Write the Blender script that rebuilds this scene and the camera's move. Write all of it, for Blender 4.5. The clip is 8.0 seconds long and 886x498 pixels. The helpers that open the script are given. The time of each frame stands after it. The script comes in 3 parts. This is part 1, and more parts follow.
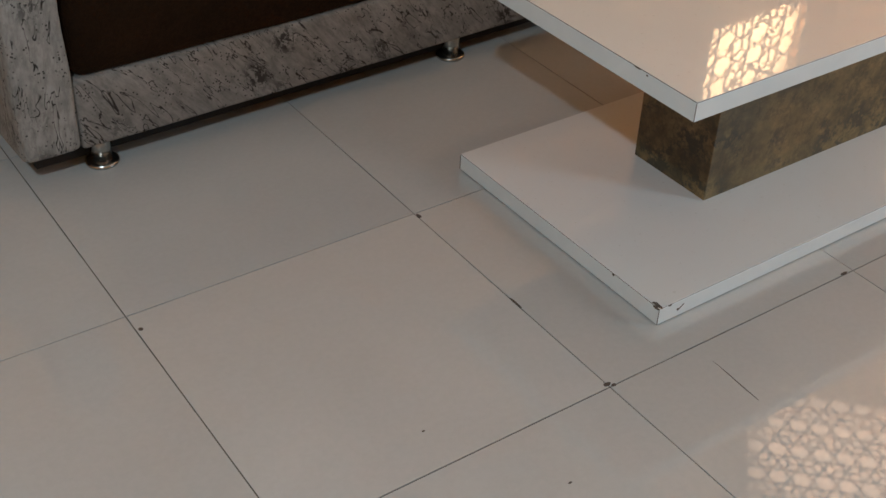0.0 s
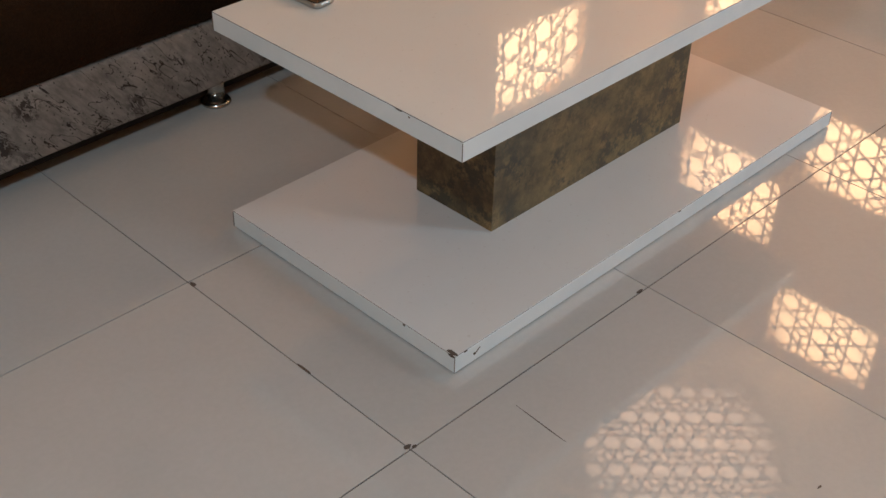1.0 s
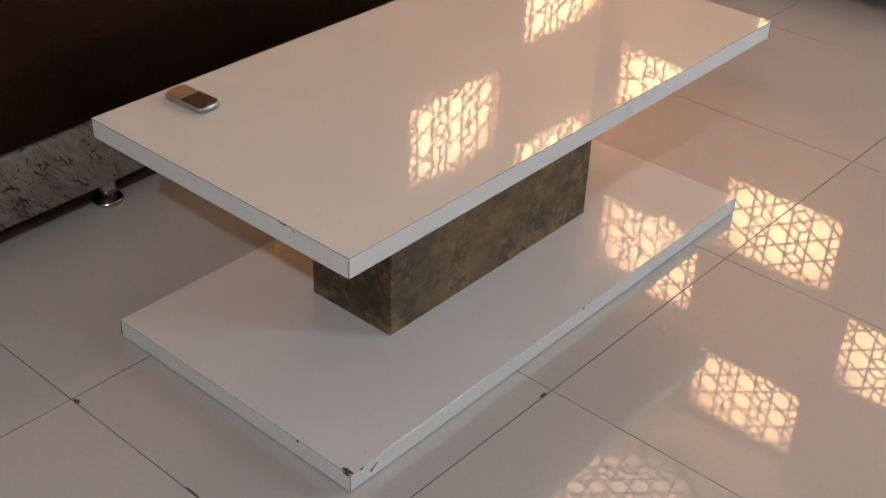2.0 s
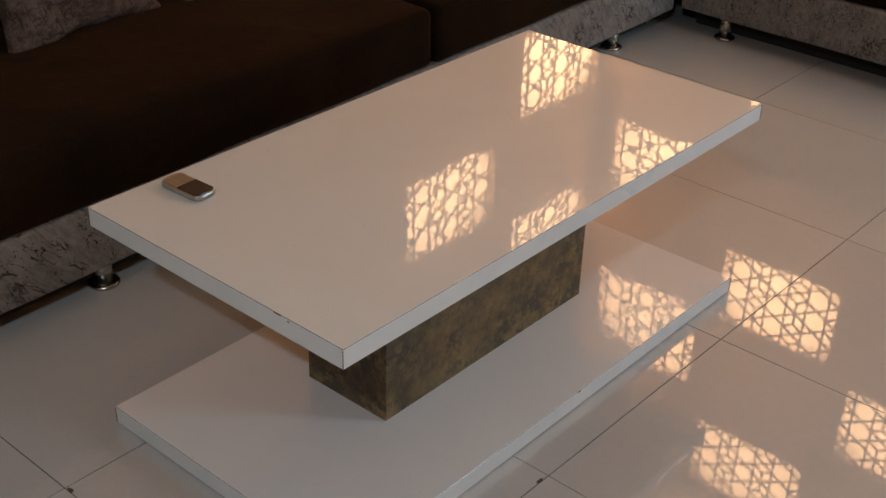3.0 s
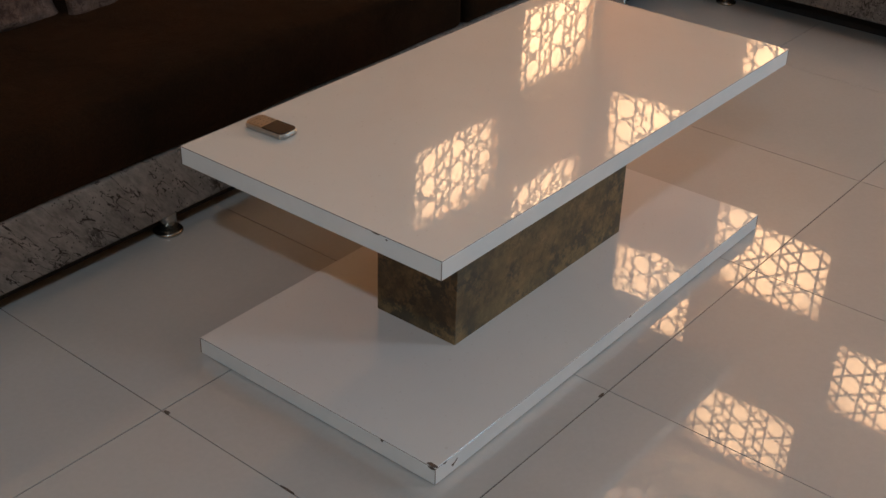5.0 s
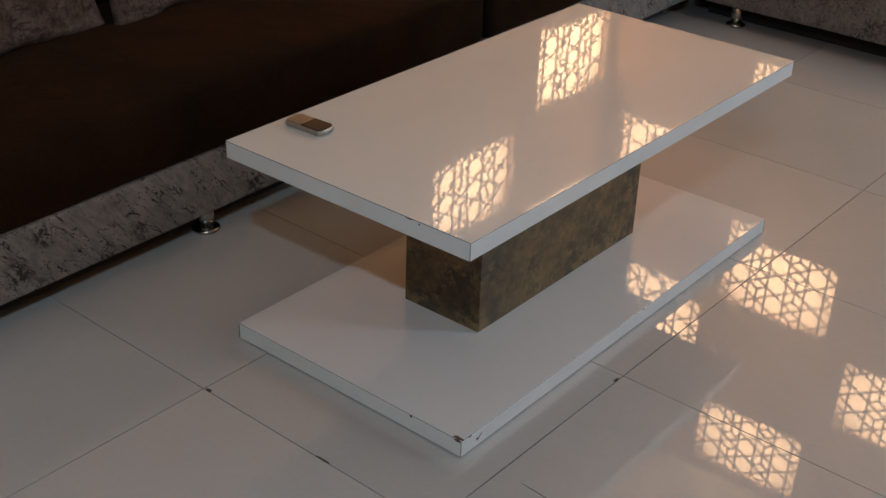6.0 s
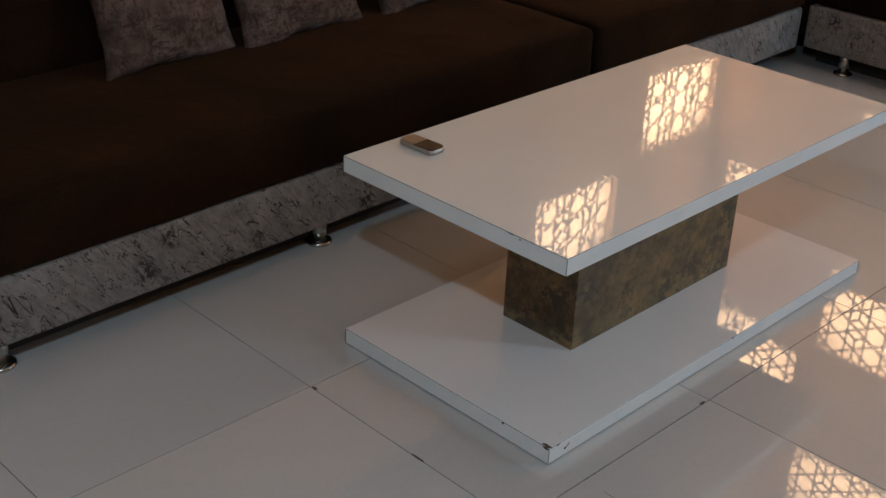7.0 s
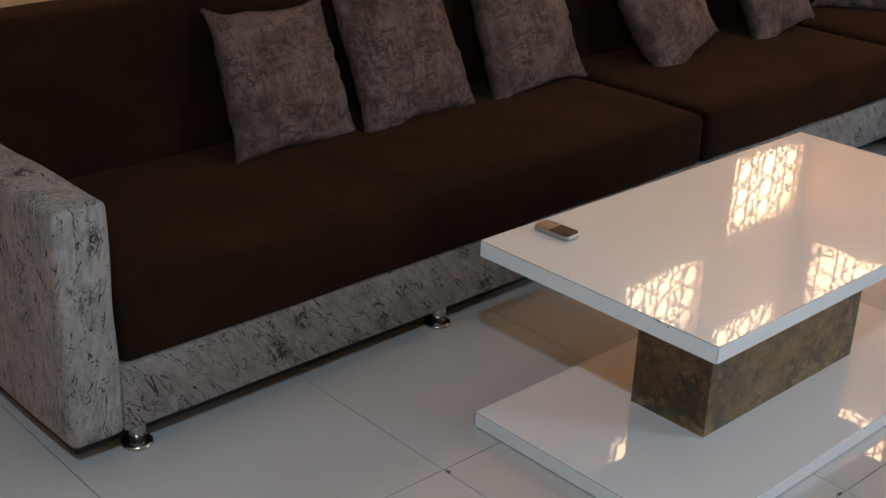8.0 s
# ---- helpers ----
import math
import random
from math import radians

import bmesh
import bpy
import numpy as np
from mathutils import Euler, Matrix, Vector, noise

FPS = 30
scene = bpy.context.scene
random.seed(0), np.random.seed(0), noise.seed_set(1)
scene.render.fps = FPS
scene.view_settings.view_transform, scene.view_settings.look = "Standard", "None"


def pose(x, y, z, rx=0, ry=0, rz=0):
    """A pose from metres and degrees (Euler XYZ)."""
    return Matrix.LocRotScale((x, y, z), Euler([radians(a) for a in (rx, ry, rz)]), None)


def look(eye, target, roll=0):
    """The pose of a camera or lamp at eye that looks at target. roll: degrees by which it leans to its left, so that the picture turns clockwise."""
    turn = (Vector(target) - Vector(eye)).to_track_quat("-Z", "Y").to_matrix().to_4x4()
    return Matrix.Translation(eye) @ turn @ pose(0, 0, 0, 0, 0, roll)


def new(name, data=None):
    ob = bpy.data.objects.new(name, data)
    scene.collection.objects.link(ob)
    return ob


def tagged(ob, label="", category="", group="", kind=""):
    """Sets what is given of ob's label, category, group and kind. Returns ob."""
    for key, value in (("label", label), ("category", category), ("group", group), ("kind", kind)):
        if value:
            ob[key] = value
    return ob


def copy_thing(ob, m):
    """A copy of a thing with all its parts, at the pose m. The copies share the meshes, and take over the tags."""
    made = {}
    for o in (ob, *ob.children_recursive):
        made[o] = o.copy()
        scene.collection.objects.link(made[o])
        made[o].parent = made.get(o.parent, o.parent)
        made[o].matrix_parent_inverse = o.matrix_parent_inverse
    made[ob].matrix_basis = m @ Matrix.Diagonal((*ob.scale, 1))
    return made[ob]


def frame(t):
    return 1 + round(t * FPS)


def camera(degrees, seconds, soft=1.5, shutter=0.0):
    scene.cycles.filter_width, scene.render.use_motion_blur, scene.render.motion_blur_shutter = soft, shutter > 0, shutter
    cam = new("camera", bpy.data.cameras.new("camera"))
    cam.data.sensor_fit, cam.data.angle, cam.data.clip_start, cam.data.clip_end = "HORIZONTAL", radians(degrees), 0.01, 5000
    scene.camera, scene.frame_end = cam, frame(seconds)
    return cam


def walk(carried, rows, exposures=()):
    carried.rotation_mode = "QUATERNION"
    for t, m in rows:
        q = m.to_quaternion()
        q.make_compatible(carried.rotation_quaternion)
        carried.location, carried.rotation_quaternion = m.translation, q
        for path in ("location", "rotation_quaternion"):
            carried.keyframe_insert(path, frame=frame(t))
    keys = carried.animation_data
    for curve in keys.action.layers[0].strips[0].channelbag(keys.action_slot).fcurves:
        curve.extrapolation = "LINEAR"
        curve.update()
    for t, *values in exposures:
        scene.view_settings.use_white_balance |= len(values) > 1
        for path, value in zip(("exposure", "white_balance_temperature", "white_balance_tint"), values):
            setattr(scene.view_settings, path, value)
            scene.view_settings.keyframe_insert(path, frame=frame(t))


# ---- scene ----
cam = camera(39.47, 8.0)
PATH = [
    (0, (-1.1248, -1.6486, 1.3864), (-0.1777, -0.3463, 0.2003), 2.61),
    (0.5, (-1.0273, -1.6142, 1.3813), (0.0668, -0.4346, 0.1933), 1.64),
    (1, (-0.9549, -1.5789, 1.3774), (0.2068, -0.4467, 0.2075), 1.48),
    (1.5, (-0.8748, -1.5652, 1.3955), (0.3528, -0.4588, 0.2690), 1.89),
    (2, (-0.8325, -1.5466, 1.4158), (0.4393, -0.4600, 0.3195), 2.30),
    (2.2, (-0.8158, -1.5476, 1.4188), (0.4711, -0.4324, 0.3698), 1.95),
    (3.3, (-0.8223, -1.5358, 1.4537), (0.4917, -0.4110, 0.4495), 1.97),
    (3.5, (-0.8293, -1.5273, 1.4414), (0.4782, -0.3974, 0.4345), 2.00),
    (4, (-0.8982, -1.5204, 1.4352), (0.4170, -0.4173, 0.4087), 2.09),
    (4.5, (-1.0074, -1.5213, 1.4318), (0.3289, -0.4389, 0.4106), 1.43),
    (5.8, (-1.2157, -1.5735, 1.4245), (0.1455, -0.5070, 0.4196), 2.37),
    (6, (-1.2515, -1.6134, 1.4316), (0.1065, -0.5082, 0.4649), 2.07),
    (6.5, (-1.3110, -1.7093, 1.4242), (-0.0028, -0.5468, 0.4561), 2.40),
    (7, (-1.3629, -1.7128, 1.4504), (-0.0930, -0.4650, 0.5391), 2.57),
    (7.5, (-1.4565, -1.6526, 1.4593), (-0.1808, -0.3577, 0.6250), 2.29),
    (8, (-1.5107, -1.5932, 1.4670), (-0.2613, -0.2528, 0.6656), 2.21),
]
EXPOSURES = ((0.0, 0.38, 6100, 2), (1.0, 0.37, 6150, 5), (2.0, 0.33, 6250, 6), (3.3, -0.06, 6300, 7), (4.5, -0.08, 6150, 6), (6.5, -0.06, 5750, 3), (7.2, 0.0, 5650, 2), (8.0, 0.46, 5500, 1))
walk(cam, [(t, look(eye, target, roll)) for t, eye, target, roll in PATH], EXPOSURES)

# ---- world and large lights ----
world = bpy.data.worlds.new("sky_world")
scene.world = world
world.use_nodes = True
wn = world.node_tree.nodes
sky = wn.new("ShaderNodeTexSky")
sky.sky_type, sky.sun_disc, sky.sun_elevation, sky.sun_rotation = "NISHITA", False, radians(40), radians(20)
wn["Background"].inputs["Strength"].default_value = 0.1
world.node_tree.links.new(sky.outputs["Color"], wn["Background"].inputs["Color"])

WIN_X0, WIN_X1, WIN_Z0, WIN_Z1, SOUTH = 2.5, 3.5, 0.9, 2.3, -3.4
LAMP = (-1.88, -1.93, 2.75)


def area_lamp(name, where, target, sx, sy, power, colour):
    lamp = bpy.data.lights.new(name, "AREA")
    lamp.shape, lamp.size, lamp.size_y, lamp.energy, lamp.color = "RECTANGLE", sx, sy, power, colour
    ob = new(name, lamp)
    ob.matrix_world = look(where, target)
    return ob


area_lamp("window_daylight", ((WIN_X0 + WIN_X1) / 2, SOUTH - 0.08, (WIN_Z0 + WIN_Z1) / 2), ((WIN_X0 + WIN_X1) / 2, 0, 1.2), WIN_X1 - WIN_X0 - 0.1, WIN_Z1 - WIN_Z0 - 0.1, 44, (0.66, 0.85, 1.0))
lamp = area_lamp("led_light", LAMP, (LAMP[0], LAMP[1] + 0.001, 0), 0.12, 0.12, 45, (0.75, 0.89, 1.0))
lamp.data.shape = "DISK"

GLOW = 7.7
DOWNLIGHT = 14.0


# ---- materials ----
class Nodes:
    """A node material in a few calls."""

    def __init__(self, name, rough=0.5, colour=(0.5, 0.5, 0.5), metal=0.0, spec=0.5):
        self.m = bpy.data.materials.new(name)
        self.m.use_nodes = True
        self.t = self.m.node_tree
        self.b = self.t.nodes["Principled BSDF"]
        self.b.inputs["Roughness"].default_value = rough
        self.b.inputs["Metallic"].default_value = metal
        self.b.inputs["Specular IOR Level"].default_value = spec
        self.b.inputs["Base Color"].default_value = (*colour, 1)
        self.co = self.t.nodes.new("ShaderNodeTexCoord").outputs["Object"]

    def link(self, a, b):
        self.t.links.new(a, b)

    def mapped(self, scale=(1, 1, 1), turn=(0, 0, 0), source=None):
        n = self.t.nodes.new("ShaderNodeMapping")
        n.inputs["Scale"].default_value = scale
        n.inputs["Rotation"].default_value = [radians(a) for a in turn]
        self.link(source or self.co, n.inputs["Vector"])
        return n.outputs["Vector"]

    def noise(self, scale, detail=3.0, rough=0.5, warp=0.0, source=None):
        n = self.t.nodes.new("ShaderNodeTexNoise")
        n.inputs["Scale"].default_value, n.inputs["Detail"].default_value = scale, detail
        n.inputs["Roughness"].default_value, n.inputs["Distortion"].default_value = rough, warp
        self.link(source or self.co, n.inputs["Vector"])
        return n.outputs["Fac"]

    def voronoi(self, scale, source=None, feature="F1"):
        n = self.t.nodes.new("ShaderNodeTexVoronoi")
        n.feature = feature
        n.inputs["Scale"].default_value = scale
        self.link(source or self.co, n.inputs["Vector"])
        return n.outputs["Distance"]

    def ramp(self, fac, stops):
        n = self.t.nodes.new("ShaderNodeValToRGB")
        while len(n.color_ramp.elements) < len(stops):
            n.color_ramp.elements.new(0.5)
        for e, (p, c) in zip(n.color_ramp.elements, stops):
            e.position, e.color = p, ((c, c, c) if isinstance(c, (int, float)) else c) + (1,)
        self.link(fac, n.inputs["Fac"])
        return n.outputs["Color"]

    def maths(self, op, a, b=None):
        n = self.t.nodes.new("ShaderNodeMath")
        n.operation = op
        for i, v in enumerate((a, b)):
            if v is None:
                continue
            if isinstance(v, (int, float)):
                n.inputs[i].default_value = v
            else:
                self.link(v, n.inputs[i])
        return n.outputs[0]

    def mix(self, fac, a, b, how="MIX"):
        n = self.t.nodes.new("ShaderNodeMix")
        n.data_type, n.blend_type = "RGBA", how
        for i, v in ((0, fac), (6, a), (7, b)):
            if isinstance(v, (int, float)):
                n.inputs[i].default_value = v
            elif isinstance(v, tuple):
                n.inputs[i].default_value = (*v, 1)
            else:
                self.link(v, n.inputs[i])
        return n.outputs[2]

    def shade(self, colour=None, rough=None, height=None, distance=0.001, strength=1.0):
        if colour is not None:
            self.link(colour, self.b.inputs["Base Color"])
        if rough is not None:
            self.link(rough, self.b.inputs["Roughness"])
        if height is not None:
            n = self.t.nodes.new("ShaderNodeBump")
            n.inputs["Distance"].default_value, n.inputs["Strength"].default_value = distance, strength
            self.link(height, n.inputs["Height"])
            self.link(n.outputs["Normal"], self.b.inputs["Normal"])
        return self.m

    def shifted(self):
        """Object coordinates, moved by a random amount for each object."""
        info = self.t.nodes.new("ShaderNodeObjectInfo")
        far = self.t.nodes.new("ShaderNodeVectorMath")
        far.operation = "SCALE"
        far.inputs[0].default_value = (37.0, 53.0, 11.0)
        self.link(info.outputs["Random"], far.inputs["Scale"])
        add = self.t.nodes.new("ShaderNodeVectorMath")
        self.link(self.co, add.inputs[0])
        self.link(far.outputs[0], add.inputs[1])
        self.co = add.outputs[0]
        return info.outputs["Random"]


def tile_material():
    n = Nodes("polished_vitrified_tile", 0.06, spec=0.5)
    n.b.inputs["IOR"].default_value = 1.68
    n.b.inputs["Coat Weight"].default_value = 0.50
    n.b.inputs["Coat Roughness"].default_value = 0.28
    rnd = n.shifted()
    cloud = n.ramp(n.noise(2.2, 4, 0.55, 0.6), [(0.3, (0.475, 0.464, 0.450)), (0.7, (0.515, 0.505, 0.492))])
    fine = n.ramp(n.noise(90, 3, 0.6), [(0.35, 0.965), (0.65, 1.0)])
    c = n.mix(1.0, cloud, fine, "MULTIPLY")
    tone = n.ramp(rnd, [(0.0, 0.95), (1.0, 1.0)])
    c = n.mix(1.0, c, tone, "MULTIPLY")
    speck = n.ramp(n.noise(9, 8, 0.75), [(0.72, 0.0), (0.78, 0.22)])
    c = n.mix(speck, c, (0.36, 0.33, 0.29))
    r = n.ramp(n.noise(5, 4, 0.6), [(0.3, 0.016), (0.75, 0.034)])
    return n.shade(c, r, n.noise(3.5, 1, 0.4), 0.00012, 0.4)


def laminate_material(name, tint, wave, rough):
    n = Nodes(name, rough, spec=0.5)
    n.b.inputs["Coat Weight"].default_value = 0.25
    n.b.inputs["Coat Roughness"].default_value = 0.15
    smear = n.noise(3.0, 5, 0.6, 0.8)
    c = n.ramp(smear, [(0.3, tuple(0.95 * a for a in tint)), (0.7, tint)])
    dust = n.ramp(n.noise(140, 2, 0.5), [(0.68, 0.0), (0.75, 0.25)])
    c = n.mix(dust, c, (0.42, 0.38, 0.34))
    r = n.ramp(n.noise(4, 6, 0.7), [(0.35, rough), (0.75, rough + 0.02)])
    h = n.maths("ADD", n.noise(8.0, 1.0, 0.4), n.maths("MULTIPLY", n.noise(27.0, 1.5, 0.5), 0.34))
    return n.shade(c, r, h, wave)


def band_material():
    n = Nodes("white_edge_band", 0.35)
    c = n.ramp(n.noise(7, 6, 0.65, 0.5), [(0.3, (0.64, 0.68, 0.70)), (0.7, (0.72, 0.755, 0.77))])
    grime = n.ramp(n.noise(35, 6, 0.8), [(0.66, 0.0), (0.78, 0.6)])
    return n.shade(n.mix(grime, c, (0.34, 0.31, 0.28)), None, n.noise(30, 3), 0.0005)


def column_material():
    n = Nodes("mottled_bronze_laminate", 0.42, spec=0.4)
    c = n.ramp(n.noise(13, 5, 0.6), [(0.34, (0.088, 0.066, 0.032)), (0.48, (0.170, 0.122, 0.055)), (0.60, (0.230, 0.160, 0.071)), (0.72, (0.28, 0.188, 0.090))])
    fine = n.ramp(n.noise(70, 5, 0.7), [(0.35, 0.72), (0.62, 1.06)])
    c = n.mix(1.0, c, fine, "MULTIPLY")
    cloud = n.ramp(n.noise(24, 6, 0.72), [(0.47, 0.0), (0.55, 0.9)])
    where = n.ramp(n.noise(7, 3, 0.5), [(0.44, 0.05), (0.56, 1.0)])
    c = n.mix(n.maths("MULTIPLY", cloud, where), c, (0.040, 0.038, 0.026))
    vein = n.maths("ABSOLUTE", n.maths("SUBTRACT", n.noise(16, 5, 0.65), 0.5))
    vein = n.ramp(vein, [(0.008, 0.45), (0.03, 0.0)])
    c = n.mix(vein, c, (0.055, 0.044, 0.024))
    return n.shade(c, None, n.noise(80, 4, 0.6), 0.0006)


def print_material(name, turn, base_a, base_b, ink):
    """Pale upholstery cloth printed with long ink cracks, faint hatching and spaced clusters of specks."""
    n = Nodes(name, 0.85, spec=0.2)
    v = n.mapped((1, 1, 1), turn)
    base = n.ramp(n.noise(14, 5, 0.65, 0.3), [(0.3, base_a), (0.7, base_b)])
    long = n.mapped((1, 1, 0.25), (0, 0, 0), v)
    hatch = n.ramp(n.noise(95, 5, 0.72, 0.2, long), [(0.36, 0.70), (0.60, 1.06)])
    base = n.mix(1.0, base, hatch, "MULTIPLY")
    crack = n.maths("ABSOLUTE", n.maths("SUBTRACT", n.noise(21, 3.5, 0.64, 0.5, long), 0.5))
    crack = n.ramp(crack, [(0.0035, 1.0), (0.010, 0.0)])
    crack = n.maths("MULTIPLY", crack, n.ramp(n.noise(18, 2, 0.5, 0.0, v), [(0.40, 0.0), (0.48, 1.0)]))
    spot = n.voronoi(8.6, n.mapped((1, 1, 0.8), (0, 0, 0), v))
    cluster = n.ramp(spot, [(0.14, 0.9), (0.34, 0.0)])
    speck = n.ramp(n.noise(88, 5, 0.72, 0.4, n.mapped((1, 1, 0.55), (0, 30, 0), v)), [(0.49, 0.0), (0.53, 1.0)])
    cluster = n.maths("MULTIPLY", cluster, speck)
    dots = n.ramp(n.voronoi(125, v), [(0.20, 1.0), (0.30, 0.0)])
    dots = n.maths("MULTIPLY", dots, n.ramp(n.noise(26, 3, 0.6, 0.0, n.mapped((1.3, 1.3, 1.0), (10, 20, 30), v)), [(0.52, 0.0), (0.58, 0.9)]))
    c = n.mix(n.maths("MAXIMUM", n.maths("MAXIMUM", crack, dots), cluster), base, ink)
    weave = n.maths("ADD", n.noise(420, 2), n.maths("MULTIPLY", n.noise(12, 3), 2.0))
    return n.shade(c, None, weave, 0.0009)


def suede_material():
    n = Nodes("brown_suede", 0.95, spec=0.05)
    n.b.inputs["Sheen Weight"].default_value = 0.05
    n.b.inputs["Sheen Roughness"].default_value = 0.45
    n.b.inputs["Sheen Tint"].default_value = (1.0, 0.50, 0.26, 1)
    c = n.ramp(n.noise(3.2, 6, 0.62, 0.6), [(0.32, (0.0070, 0.0040, 0.0020)), (0.68, (0.0195, 0.0088, 0.0038))])
    nap = n.ramp(n.noise(150, 4, 0.7), [(0.35, 0.72), (0.65, 1.15)])
    return n.shade(n.mix(1.0, c, nap, "MULTIPLY"), None, n.maths("ADD", n.noise(330, 2), n.maths("MULTIPLY", n.noise(8, 5, 0.6, 0.6), 3.0)), 0.0016)


def velvet_material():
    """Crushed pile: pale nap broken by short dark strokes that run up and across."""
    n = Nodes("crushed_velvet", 0.8, spec=0.15)
    n.shifted()
    c = n.ramp(n.noise(11, 6, 0.68, 0.4), [(0.3, (0.055, 0.034, 0.027)), (0.48, (0.101, 0.068, 0.056)), (0.56, (0.124, 0.087, 0.073)), (0.75, (0.178, 0.131, 0.112))])
    marks = None
    for scale, turn in (((1, 1, 0.20), (0, 6, 0)), ((0.20, 1, 1), (0, -5, 0)), ((0.5, 1, 0.5), (0, 40, 0))):
        fleck = n.ramp(n.noise(92, 5, 0.68, 0.4, n.mapped(scale, turn)), [(0.53, 0.0), (0.60, 0.8)])
        marks = fleck if marks is None else n.maths("MAXIMUM", marks, fleck)
    patch = n.ramp(n.noise(9, 4, 0.62, 0.3), [(0.38, 0.25), (0.56, 1.0)])
    c = n.mix(n.maths("MULTIPLY", marks, patch), c, (0.034, 0.018, 0.014))
    weave = n.ramp(n.noise(260, 2), [(0.3, 0.82), (0.7, 1.1)])
    return n.shade(n.mix(1.0, c, weave, "MULTIPLY"), None, n.noise(60, 5, 0.7), 0.002)


def grout_material():
    """Joint filler, dirty in stretches and worn pale in others."""
    n = Nodes("dirty_grout", 0.9)
    c = n.ramp(n.noise(3.1, 4, 0.6), [(0.38, (0.040, 0.031, 0.024)), (0.50, (0.095, 0.078, 0.062)), (0.64, (0.21, 0.185, 0.16))])
    return n.shade(c, None, n.noise(160, 3), 0.0006)


def plain(name, colour, rough=0.6, metal=0.0, grain=12.0, relief=0.0008, spread=0.08):
    n = Nodes(name, rough, colour, metal)
    lo = tuple(a * (1 - spread) for a in colour)
    hi = tuple(min(1, a * (1 + spread)) for a in colour)
    c = n.ramp(n.noise(grain, 5, 0.6), [(0.3, lo), (0.7, hi)])
    return n.shade(c, None, n.noise(grain * 9, 3), relief)


def glow_material(name, colour, strength, soft, spread=(0, 1.0, 1.35)):
    """A diffuser sheet, brightest at its middle, where the lamp sits."""
    n = Nodes(name, 0.6, (0.8, 0.75, 0.65))
    n.b.inputs["Emission Color"].default_value = (*colour, 1)
    if soft:
        d = n.t.nodes.new("ShaderNodeVectorMath")
        d.operation = "LENGTH"
        n.link(n.mapped(spread), d.inputs[0])
        f = n.ramp(d.outputs["Value"], [(0.13, 1.0), (0.26, 0.82), (0.33, 0.46), (0.40, 0.08)])
        n.link(n.maths("MULTIPLY", f, strength), n.b.inputs["Emission Strength"])
    else:
        n.b.inputs["Emission Strength"].default_value = strength
    return n.m


TILE = tile_material()
GROUT = grout_material()
TOP_WHITE = laminate_material("glossy_white_laminate_top", (0.69, 0.685, 0.662), 0.00027, 0.012)
BASE_WHITE = laminate_material("glossy_white_laminate_base", (0.69, 0.69, 0.69), 0.0003, 0.014)
BAND = band_material()
SEAM = plain("brown_glue_line", (0.10, 0.075, 0.06), 0.8)
CHIP = plain("bare_chipped_board", (0.09, 0.065, 0.05), 0.9, 0, 60)
# unseen brown underside; its orange is raised to bounce warmth into the shadow
UNDER = plain("orange_bounce_board", (0.52, 0.21, 0.065), 0.6, 0, 9)
BRONZE = column_material()
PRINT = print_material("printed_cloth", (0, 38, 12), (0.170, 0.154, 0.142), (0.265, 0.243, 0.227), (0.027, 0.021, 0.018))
# arm: print turned upright, ground paler and ink darker than on the rails
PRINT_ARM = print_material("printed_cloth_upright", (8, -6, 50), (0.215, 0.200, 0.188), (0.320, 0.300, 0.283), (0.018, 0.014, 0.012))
SUEDE = suede_material()
VELVET = velvet_material()
CHROME = plain("brushed_steel", (0.44, 0.42, 0.39), 0.24, 1.0, 30, 0.0002, 0.05)
# under cloth; also stands in for shade below the sofas and table base
BLACK = plain("black_cloth_and_shade", (0.02, 0.018, 0.017), 0.9)
PLASTER = plain("tan_wall_paint", (0.60, 0.35, 0.165), 0.7, 0, 3, 0.001, 0.04)
CEIL = plain("white_ceiling_paint", (0.76, 0.73, 0.68), 0.8, 0, 3, 0.001, 0.03)
LATTICE = plain("cream_painted_lattice", (0.62, 0.53, 0.43), 0.6, 0, 20)
GLOWING = glow_material("warm_backlight", (1.0, 0.57, 0.29), GLOW, True)
GLOW_DIM = glow_material("dim_warm_backlight", (1.0, 0.62, 0.42), GLOW * 0.36, True, (0, 0.72, 0.70))
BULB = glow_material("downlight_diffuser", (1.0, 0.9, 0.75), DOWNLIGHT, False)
ALU = plain("white_window_frame", (0.72, 0.72, 0.70), 0.4)
SILVER = plain("worn_silver_plastic", (0.42, 0.40, 0.37), 0.3, 0.7, 50, 0.0002)
GOLD = plain("champagne_keypad", (0.36, 0.245, 0.15), 0.38, 0.35, 60, 0.0002)
SCREEN = plain("dark_phone_screen", (0.022, 0.013, 0.010), 0.12, 0, 30, 0.0001)
GLYPH = plain("dark_key_marks", (0.09, 0.055, 0.035), 0.6)


# ---- geometry helpers ----
def part(name, bm, material, parent=None, label="", smooth=False):
    mesh = bpy.data.meshes.new(name)
    bmesh.ops.recalc_face_normals(bm, faces=bm.faces)
    for f in bm.faces:
        f.smooth = smooth
    bm.to_mesh(mesh)
    bm.free()
    mesh.materials.append(material)
    ob = new(name, mesh)
    ob.parent = parent
    if label:
        tagged(ob, label)
    return ob


def thing(name, where, label, category, group="", turn=0.0):
    ob = new(name)
    ob.matrix_world = pose(*where, 0, 0, turn)
    ob.empty_display_size = 0.1
    return tagged(ob, label, category, group)


def box(bm, lo, hi):
    made = bmesh.ops.create_cube(bm, size=1.0)["verts"]
    for v in made:
        v.co = Vector([lo[i] + (v.co[i] + 0.5) * (hi[i] - lo[i]) for i in range(3)])
    return made


